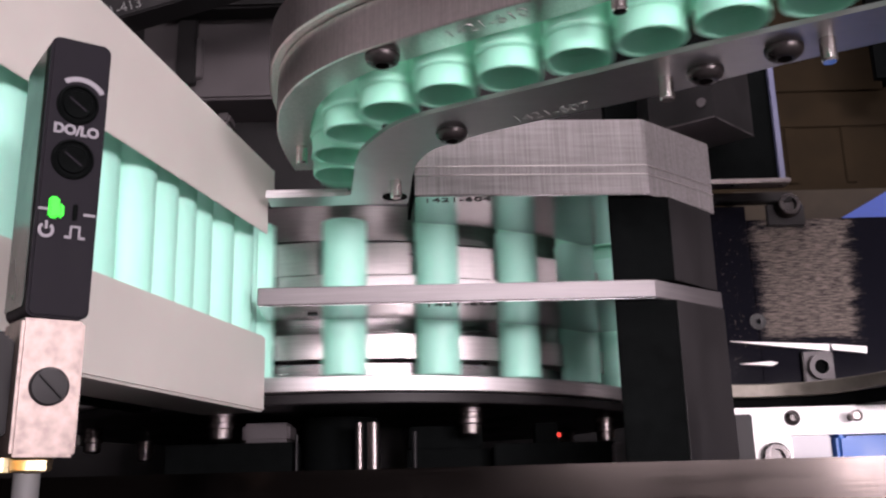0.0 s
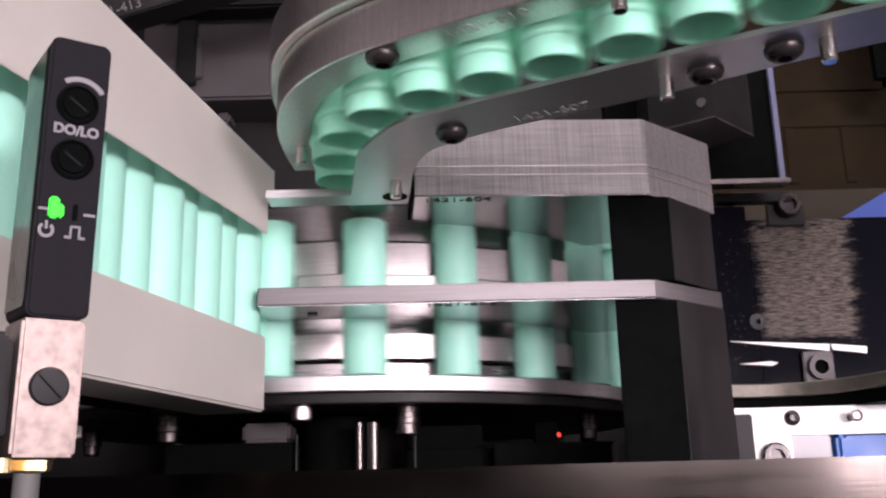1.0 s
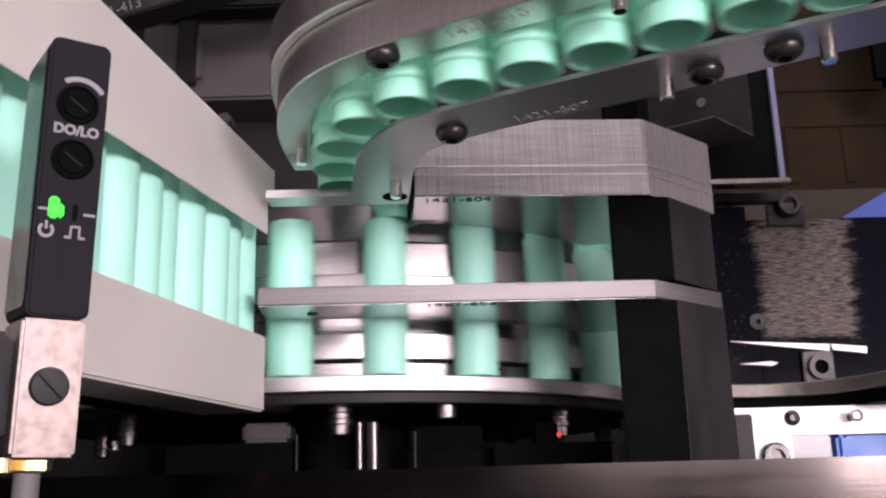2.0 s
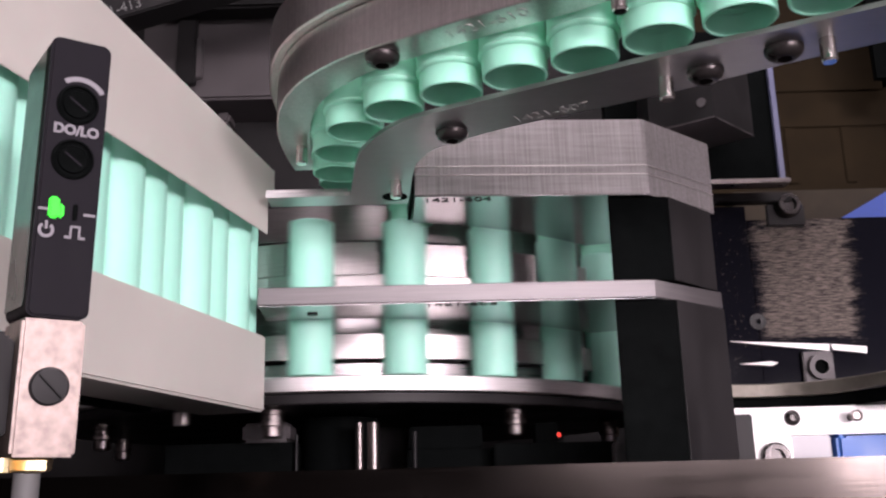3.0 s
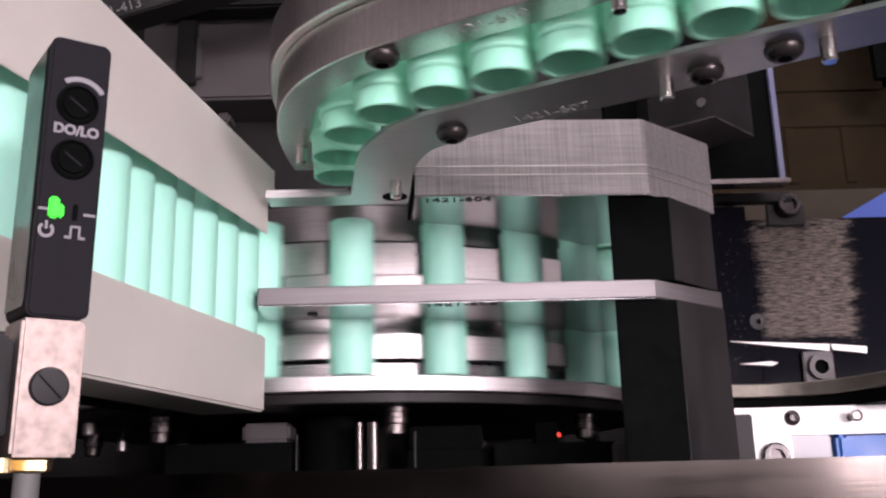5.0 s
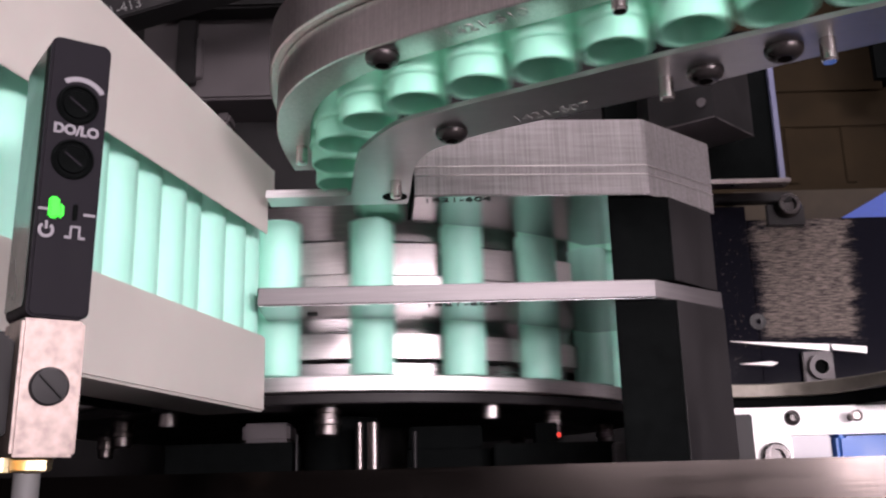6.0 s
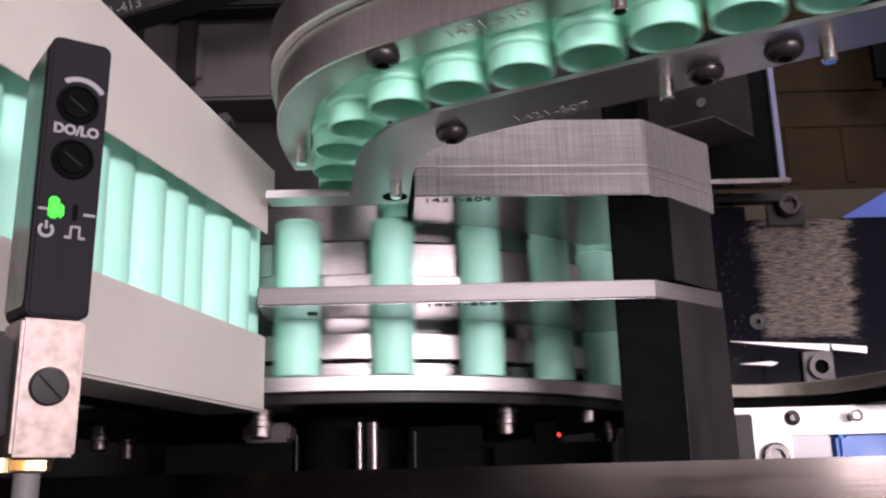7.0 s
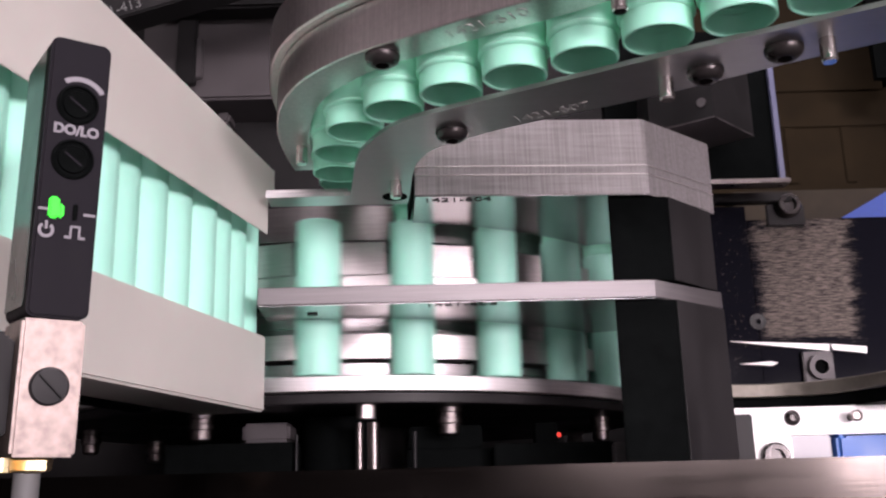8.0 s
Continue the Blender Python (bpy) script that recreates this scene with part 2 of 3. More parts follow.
def carousel():
    ob = thing("carousel", "rotating aluminium indexing carousel with toothed pockets", "carousel", pose(WX, WY, 0))
    part("rim_plate", lathe([(0.06, 0.0447), (0.1683, 0.0447), (0.169, 0.0453), (0.169, 0.0510), (0.1684, 0.0516), (0.06, 0.0516)], 160), RIM, ob, "bright turned rim")
    part("under_plate", lathe([(0.03, 0.040), (0.1655, 0.040), (0.166, 0.0405), (0.166, 0.0443), (0.03, 0.0443)], 120), SIDEBLACK, ob, "black lower disc")
    part("hub", lathe([(0, -0.02), (0.03, -0.02), (0.03, 0.04), (0.12, 0.0525), (0.128, 0.053), (0.128, 0.1158), (0, 0.1158)], 64), DARK, ob, "dark hub")
    part("flange", lathe([(0.128, 0.0524), (0.150, 0.0524), (0.150, 0.0590), (0.128, 0.0590)], 96), MILLED, ob)
    part("top_flange", lathe([(0.10, 0.1160), (0.1480, 0.1160), (0.1480, 0.1185), (0.1465, 0.1188), (0.1465, 0.1330), (0.10, 0.1330)], 96), TURNED, ob)
    part("core", lathe([(0.128, 0.0715), (0.140, 0.0715), (0.140, 0.0855), (0.128, 0.0855)], 96), MILLED, ob)
    for z0, z1, rr, lo, hi, name in ((0.0604, 0.0712, 0.1558, 1.0, 1.18, "lower_tooth"), (0.0862, 0.0979, 0.1553, 0.95, 1.12, "middle_tooth"), (0.0981, 0.1130, 0.1555, 1.05, 0.82, "upper_tooth")):
        w = math.pi * 2 / 24
        half = rr * math.tan(w / 2) - 0.0097
        tilt = 0.115
        poly = [(-half * lo, -rr + half * lo * tilt)] + ([(half * 0.50, -rr - half * 0.50 * tilt), (half * hi, -rr + half * (hi - 0.86) * 0.26)] if name == "lower_tooth" else [(half * hi, -rr - half * hi * tilt)]) + [(0.0055, -0.1465), (0.0150, -0.1300), (-0.0150, -0.1300), (-0.0055, -0.1465)]
        me = mesh_of(name, prism(poly, z0, z1, 0.00015, 1), TOOTH)
        for k in range(24):
            part(name, me, TOOTH, ob, m=pose(0, 0, 0, 0, 0, 15 * k + 7.5))
    stud = mesh_of("stud", lathe([(0, 0.0402), (0.0052, 0.0402), (0.0052, 0.038), (0.0046, 0.0375), (0.0046, 0.0355), (0.0052, 0.035), (0.0052, 0.033), (0.0042, 0.0325),
                                  (0.0042, 0.0285), (0.003, 0.0275), (0, 0.0275)], 20), STUDMETAL)
    for k in range(8):
        part("stud", stud, STUDMETAL, ob, m=pose(0.146 * math.sin(radians(45 * k + 22.5)), -0.146 * math.cos(radians(45 * k + 22.5)), 0))
    nut = mesh_of("nut", hex_nut(0.0037, 0.006), TRACKMETAL)
    for a in (7.5, 130.0, 185.0):
        part("nut", nut, TRACKMETAL, ob, "bright hex nut", m=pose(0.156 * math.sin(radians(a)), -0.156 * math.cos(radians(a)), 0.0372))
    return ob


wheel = carousel()


# ---- guide plates round the carousel ----
def arc(r, a0, a1, n=24):
    return [(WX + r * math.sin(radians(a0 + (a1 - a0) * i / n)), WY - r * math.cos(radians(a0 + (a1 - a0) * i / n))) for i in range(n + 1)]


GUIDE = [(0.119, 0.4045), (0.0842, 0.3752), (-0.0740, 0.3722)]


def middle_guide():
    ob = thing("middle_guide_plate", "thin brushed aluminium guide plate curved round the carousel", "guide plate")
    poly = [GUIDE[2], GUIDE[1], GUIDE[0], (0.119, 0.440)] + arc(0.1687, 47, -7.5)
    part("plate", prism(poly, 0.0757, 0.0830, 0.0004, 1), GUIDEMETAL, ob)
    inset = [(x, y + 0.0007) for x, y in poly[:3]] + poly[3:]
    # Added thin sheet, smoother and brighter than the plate, strengthens its reflection.
    part("underside", prism(inset, 0.0755, 0.0756, 0.0, 1), UNDERBRIGHT, ob, "thin smooth sheet, brightened for the underside's reflection")
    part("hole", lathe([(0, 0), (0.0022, 0), (0.0022, 0.0004), (0, 0.0004)], 20), DARK, ob, m=pose(-0.0546, 0.3907, 0.0750))
    t = writing("engraving", "1421-605", 0.0078, DARK, pose(0.0068, 0.3788, 0.0754, 180, 0, 0))
    t.parent = ob
    return ob


def upper_guide():
    ob = thing("upper_guide_block", "thick brushed aluminium block above the carousel's guide", "guide block")
    poly = [(-0.0108, 0.3705), (0.0848, 0.3755), (0.1202, 0.4070), (0.1202, 0.440)] + arc(0.1690, 47, 14.0)
    part("block", prism(poly, 0.1190, 0.1518, 0.0005, 2), BRUSHED, ob)
    inset = [(x, y + 0.0008) for x, y in poly[:3]] + poly[3:]
    # Added sheet again brightens what the block's underside reflects.
    part("underside", prism(inset, 0.1188, 0.1189, 0.0, 1), UNDERBRIGHT, ob, "thin smooth sheet, brightened for the underside's reflection")
    # Thin black sheet puts shade on the block's left end.
    part("shaded_end_sheet", prism([(-0.0110, 0.3712), (-0.0140, 0.4070), (-0.0153, 0.4070), (-0.0124, 0.3712)], 0.1196, 0.1500, 0.0001, 1), ANODIZED, ob, "black sheet painting the block's shaded left end")
    # Scribed lines; the highlight along them is put in as paler metal.
    for z in (0.1277, 0.1315):
        part("scribed_line", box(-0.0478, 0.0478, -0.0001, 0.0001, -0.00016, 0.00016, 0), TRACKMETAL, ob, "scribed line, its highlight put in as paler metal", pose(0.0370, 0.37296, z, 0, 0, 2.99))
        part("scribed_line", box(-0.0237, 0.0237, -0.0001, 0.0001, -0.00016, 0.00016, 0), TRACKMETAL, ob, "scribed line, its highlight put in as paler metal", pose(0.1025, 0.39118, z, 0, 0, 41.66))
    t = writing("engraving", "1421-604", 0.0074, DARK, pose(0.0064, 0.3768, 0.1187, 180, 0, 0))
    t.parent = ob
    return ob


middle_guide()
upper_guide()


def column():
    ob = thing("guide_column", "black anodized column holding the guide plates", "column")
    poly = [(0.0683, 0.3780), (0.0926, 0.3780), (0.1165, 0.4030), (0.1165, 0.4180), (0.0760, 0.4180)]
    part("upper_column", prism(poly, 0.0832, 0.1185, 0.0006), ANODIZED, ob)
    # Added sheet: light on the column's right side is put into a paler black.
    part("upper_side_plate", prism([(0.0934, 0.3783), (0.1170, 0.4030), (0.1167, 0.4033), (0.0931, 0.3786)], 0.0833, 0.1184, 0.0001, 1), SIDEBLACK, ob, "side sheet, paler black for the light it catches")
    low = [(0.0683, 0.3780), (0.0926, 0.3780), (0.1185, 0.4030), (0.1185, 0.4300), (0.0782, 0.4300)]
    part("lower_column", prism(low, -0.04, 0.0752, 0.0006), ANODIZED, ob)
    # Same added sheet on the lower column, paler where light falls.
    part("side_plate", prism([(0.0934, 0.3783), (0.1190, 0.4030), (0.1187, 0.4033), (0.0931, 0.3786)], -0.04, 0.0752, 0.0001, 1), SIDEBLACK, ob, "side sheet, paler black for the light it catches")
    part("foot_block", box(0.1186, 0.1262, 0.4032, 0.440, -0.04, 0.0310, 0.0006), SIDEBLACK, ob, "mottled black foot block")


column()


# ---- upper track for the caps ----
def track_points(s0, s1, n):
    return [tuple(queue_at(s0 + (s1 - s0) * i / n)) for i in range(n + 1)]


def track():
    ob = thing("far_track_rail", "bent flat steel rail on the far side of the cap track", "rail")
    near = smooth_line([(-0.0357, 0.3600), (-0.0352, 0.3571), (-0.0323, 0.3371), (-0.0299, 0.3219), (-0.0260, 0.3092), (-0.0143, 0.2894), (0.0039, 0.2768),
                        (0.0368, 0.2585), (0.0660, 0.2422), (0.1126, 0.2184)], 5)
    far_side = smooth_line([(0.1215, 0.2386), (0.0971, 0.2519), (0.0673, 0.2705), (0.0224, 0.2939), (0.0040, 0.3070), (-0.0028, 0.3131), (-0.0070, 0.3219), (-0.0098, 0.3325), (-0.0126, 0.3626)], 4)
    last = queue_at(1.35) + Vector((-QDIR.y, QDIR.x)) * 0.008
    last_far = last + Vector((-QDIR.y, QDIR.x)) * 0.024
    part("lip", box(-0.0695, -0.0372, 0.3619, 0.3740, 0.1187, 0.1202, 0.0003), PLATE, ob, "thicker end lip")
    poly = [(-0.0695, 0.3742), (-0.0695, 0.3618), (-0.0385, 0.3618), (-0.0367, 0.3612)] + near + [tuple(last), tuple(last_far)] + far_side + [(-0.0140, 0.3745)]
    part("rail", prism(poly, 0.1170, 0.1185, 0.0002, 1), PLATE, ob)
    head = mesh_of("button_screw", button_screw(0.0053, 0.0033), SCREW)
    for x, y in ((0.0039, 0.2968), (0.0765, 0.2544), (0.0946, 0.2411)):
        part("button_screw", head, SCREW, ob, "black button-head screw", m=pose(x, y, 0.1170, 180))
    part("pin_disc", lathe([(0, 0), (0.0050, 0), (0.0050, 0.0003), (0, 0.0003)], 28), ANODIZED, ob, "flat black disc beside the dowel pin", pose(-0.0186, 0.3643, 0.11665))
    pin = mesh_of("dowel_pin", lathe([(0, 0), (0.0022, 0), (0.0022, 0.0062), (0.0018, 0.0068), (0, 0.0068)], 20), STEEL)
    for x, y in ((-0.0172, 0.3455), (0.0662, 0.2590), (0.1045, 0.2360)):
        part("dowel_pin", pin, STEEL, ob, "bright dowel pin", m=pose(x, y, 0.1170, 180))
    t = writing("engraving", "1421-607", 0.0068, ENGRAVE, pose(0.0350, 0.2822, 0.1169, 180, 0, -27))
    t.parent = ob

    ob = thing("near_track_rail", "thick brushed aluminium rail on the near side of the cap track", "rail")
    def taper(a, b, skip=0):
        pts = track_points(0.0505, 0.30, 90)[skip:]
        ends = offset_line(pts, -1.0)
        out = []
        for i, (p, q) in enumerate(zip(pts, ends)):
            k = min(1.0, (i + skip) / 26)
            d = a + (b - a) * k
            out.append((p[0] + (q[0] - p[0]) * d, p[1] + (q[1] - p[1]) * d))
        tail = queue_at(1.35) + Vector((QDIR.y, -QDIR.x)) * b
        return out + [tuple(tail)]

    part("rail", prism(taper(0.0088, 0.0118) + taper(0.0195, 0.0245)[::-1], 0.1285, 0.1440, 0.0004, 1), TRACKMETAL, ob)
    part("upper_rail", prism(taper(0.0120, 0.0150, 6) + taper(0.0222, 0.0275, 6)[::-1], 0.1442, 0.160, 0.0006, 1), TRACKMETAL, ob)
    part("button_screw", head, SCREW, ob, "black button-head screw", m=pose(-0.0166, 0.2628, 0.1285, 180))
    for x, y in ((-0.0517, 0.3370), (0.0477, 0.2270)):
        part("dowel_pin", pin, STEEL, ob, "bright dowel pin", m=pose(x, y, 0.1285, 180))
    t = writing("engraving", "1421-610", 0.0070, ENGRAVE, pose(0.0136, 0.2445, 0.1284, 180, 0, -30))
    t.parent = ob


track()


# ---- white channel for the tubes ----
def channel():
    ang = math.degrees(math.atan2(CH_DIR.y, CH_DIR.x))
    m = pose(CH_END.x, CH_END.y, 0, 0, 0, ang)      # x runs along the channel towards the carousel, y away from its face

    def side(profile, y0, y1, w, cut=0.0):
        bm = bmesh.new()
        a = [bm.verts.new((x, y0, z)) for x, z in profile]
        b = [bm.verts.new((x, y1, z + (cut if z < 0.11 else 0.0))) for x, z in profile]
        bm.faces.new(a)
        bm.faces.new(b[::-1])
        for i in range(len(profile)):
            j = (i + 1) % len(profile)
            bm.faces.new((a[i], b[i], b[j], a[j]))
        bmesh.ops.recalc_face_normals(bm, faces=bm.faces)
        return bevel(bm, w, 2)

    up = thing("upper_channel_rail", "white nylon upper rail of the tube channel", "rail", m)
    outline = [(-0.95, 0.1055), (0.0, 0.1055), (0.0, 0.1235), (0.006, 0.1240), (0.006, 0.1362), (-0.125, 0.1455), (-0.95, 0.205)]
    part("rail", side(outline, 0.0, 0.0035, 0.0009, 0.0070), NYLON, up)
    low = thing("lower_channel_rail", "white nylon lower rail of the tube channel", "rail", m)
    bm = bmesh.new()                                   # an angle: upright face and the floor that the tubes slide on
    section = ((0, 0.0345), (0.027, 0.0345), (0.027, 0.0515), (0.0035, 0.0515), (0.0035, 0.0645), (0, 0.0645))
    ends = [[bm.verts.new((x, y, z)) for y, z in section] for x in (-0.95, 0.0)]
    bm.faces.new(ends[0])
    bm.faces.new(ends[1][::-1])
    for i in range(6):
        bm.faces.new((ends[0][i], ends[1][i], ends[1][(i + 1) % 6], ends[0][(i + 1) % 6]))
    bmesh.ops.recalc_face_normals(bm, faces=bm.faces)
    part("rail", bevel(bm, 0.0009, 2), NYLON, low)
    # Back rail's black paints in the shade under the channel.
    part("back_rail", side([(-0.95, 0.0345), (-0.02, 0.0345), (-0.02, 0.1000), (-0.95, 0.1000)], 0.0367, 0.044, 0.0006), ANODIZED, low, "back rail, blackened for the shade below the channel")


channel()


def outfeed():
    m = pose(on_wheel(A_OUT).x, on_wheel(A_OUT).y, 0, 0, 0, A_OUT)
    ob = thing("outfeed_rail", "plain nylon rail that carries finished tubes away", "rail", m)
    part("rail", box(0.017, 0.95, -0.011, 0.011, 0.0455, 0.0515, 0.0005), NYLON, ob)
    for x in (0.20, 0.80):
        part("leg", box(x, x + 0.02, -0.008, 0.008, -0.04 if x < 0.5 else -0.9, 0.0453, 0.0005), ANODIZED, ob)


outfeed()


# ---- sensor on its bracket ----
def ring(r0, r1, z0, z1, n=32, a0=0.0, a1=360.0):
    bm = bmesh.new()
    full = a1 - a0 > 359
    rows = []
    for i in range(n if full else n + 1):
        a = radians(a0 + (a1 - a0) * i / n)
        c, q = math.cos(a), math.sin(a)
        rows.append([bm.verts.new((r * c, r * q, z)) for r, z in ((r0, z0), (r1, z0), (r1, z1), (r0, z1))])
    for i in range(len(rows) - (0 if full else 1)):
        a, b = rows[i], rows[(i + 1) % len(rows)]
        for m in range(4):
            bm.faces.new((a[m], a[(m + 1) % 4], b[(m + 1) % 4], b[m]))
    if not full:
        bm.faces.new(rows[0])
        bm.faces.new(rows[-1][::-1])
    return bm


def rounded(x0, x1, y0, y1, r, n=5):
    """A rectangle with round corners."""
    out = []
    for cx, cy, a in ((x1 - r, y1 - r, 0), (x0 + r, y1 - r, 90), (x0 + r, y0 + r, 180), (x1 - r, y0 + r, 270)):
        out += [(cx + r * math.cos(radians(a + 90 * i / n)), cy + r * math.sin(radians(a + 90 * i / n))) for i in range(n + 1)]
    return out


def sensor():
    base = pose(-0.0778, 0.1750, 0.0349, 4.6, 0, 34.2)        # x along the face, y into the housing
    ob = thing("photoelectric_sensor", "black photoelectric sensor with a lit green indicator", "sensor", base)
    face = pose(0, 0, 0, 90)                                    # lays flat parts upon the face
    part("housing", prism(rounded(0, 0.0114, 0, 0.0555, 0.0017), -0.021, 0, 0.0005, 2), SENSOR, ob, m=face)
    part("window_cover", box(-0.0004, -0.0001, 0.0025, 0.0200, 0.002, 0.0530, 0.0), surface("sensor_lens", (0.007, 0.012, 0.008), 0.24, 0, 0.1, 80, spec=0.08), ob, "dark glossy lens side")
    for z, name in ((0.0421, "mode_dial"), (0.0310, "sensitivity_dial")):
        d = part(name, lathe([(0, 0), (0.0040, 0), (0.0040, 0.0004), (0.0035, 0.0007), (0.0034, 0.0002), (0.0029, 0.0002), (0.0027, 0.0007), (0, 0.0007)], 32), ANODIZED, ob, "black screw dial", pose(0.0057, 0, z) @ face)
        part("slot", box(-0.0020, 0.0020, -0.0002, 0.0002, 0.0007, 0.0008, 0), SENSOR, d, m=pose(0, 0, 0, 0, 0, -35))
    part("scale_mark", ring(0.0046, 0.0056, 0, 0.00015, 24, 35, 125), PRINT, ob, "white printed arc", pose(0.0060, 0, 0.0423) @ face)
    t = writing("printed_letters", "DO/LO", 0.0027, PRINT, pose(0.0059, -0.0001, 0.0368) @ face, 0.00008, 0.00012)
    t.parent = ob
    part("indicator_lamp", box(0.0022, 0.0041, -0.0005, 0.001, 0.0190, 0.0232, 0.0004), LED, ob, "lit green indicator")
    part("lamp_lug", box(0.0040, 0.0050, -0.0005, 0.001, 0.0192, 0.0220, 0.0004), LED, ob, "lit green indicator edge")
    part("second_lamp", box(0.0066, 0.0076, -0.0003, 0.001, 0.0190, 0.0222, 0.0002), ANODIZED, ob, "unlit indicator")
    part("left_tick", box(0.0004, 0.0021, -0.0002, 0.001, 0.0204, 0.0209, 0), PRINT, ob)
    part("right_tick", box(0.0087, 0.0109, -0.0002, 0.001, 0.0201, 0.0206, 0), PRINT, ob)
    part("power_ring", ring(0.0009, 0.0015, 0, 0.00015, 24, 125, 415), PRINT, ob, "white power sign", pose(0.0021, 0, 0.0166) @ face)
    part("power_bar", box(-0.00025, 0.00025, 0, 0.0016, 0, 0.00015, 0), PRINT, ob, "", pose(0.0021, 0, 0.0168) @ face)
    for x0, x1, y0, y1 in ((-0.0019, -0.0006, -0.0014, -0.0009), (-0.0010, -0.0006, -0.0014, 0.0012), (-0.0010, 0.0010, 0.0008, 0.0012), (0.0006, 0.0010, -0.0014, 0.0012), (0.0006, 0.0019, -0.0014, -0.0009)):
        part("pulse_stroke", box(x0, x1, y0, y1, 0, 0.00015, 0), PRINT, ob, m=pose(0.0074, 0, 0.0168) @ face)
    br = thing("sensor_bracket", "nickel-plated bracket plate under the sensor with a black screw", "bracket", base)
    part("bracket_plate", box(-0.0003, 0.0112, 0.0003, 0.018, -0.0257, -0.0002, 0.0006), NICKEL, br)
    sc = part("bracket_screw", lathe([(0, 0), (0.0036, 0), (0.0036, 0.0005), (0.0032, 0.0009), (0, 0.0010)], 30), DELRIN, br, "black slotted screw", pose(0.0054, 0.0003, -0.0128) @ face)
    part("screw_slot", box(-0.0030, 0.0030, -0.00015, 0.00015, 0.0009, 0.0011, 0), ANODIZED, sc, m=pose(0, 0, 0, 0, 0, -45))
    part("clamp_arm", box(-0.030, -0.0020, 0.001, 0.014, -0.0235, -0.0030, 0.0008), DELRIN, br, "black clamp arm")
    part("arm_neck", box(-0.0021, -0.0004, 0.005, 0.012, -0.0220, -0.0040, 0.0004), DELRIN, br, "black neck")
    part("clamp_post", box(-0.030, -0.020, 0.001, 0.014, -0.0800, -0.0236, 0.0008), DELRIN, br, "black post")
    co = thing("cable_gland", "brass cable gland with a grey cable below the sensor", "cable gland", base)
    part("gland_nut", lathe([(0, 0), (0.0030, 0), (0.0036, 0.0004), (0.0036, 0.0022), (0.0030, 0.0026), (0, 0.0026)], 6), BRASS, co, m=pose(0.0048, 0.005, -0.0285))
    part("gland_collar", lathe([(0, 0), (0.0026, 0), (0.0026, 0.0026), (0, 0.0026)], 24), BRASS, co, m=pose(-0.0008, 0.005, -0.0285))
    part("cable", lathe([(0, -0.048), (0.0024, -0.048), (0.0024, 0), (0, 0)], 20), RUBBER, co, m=pose(0.0040, 0.005, -0.0287))


sensor()


# ---- dark machine parts behind and below ----
def simple(name, label, category, bm, mat, pname="body", m=None):
    ob = thing(name, label, category, m)
    part(pname, bm, mat, ob)
    return ob


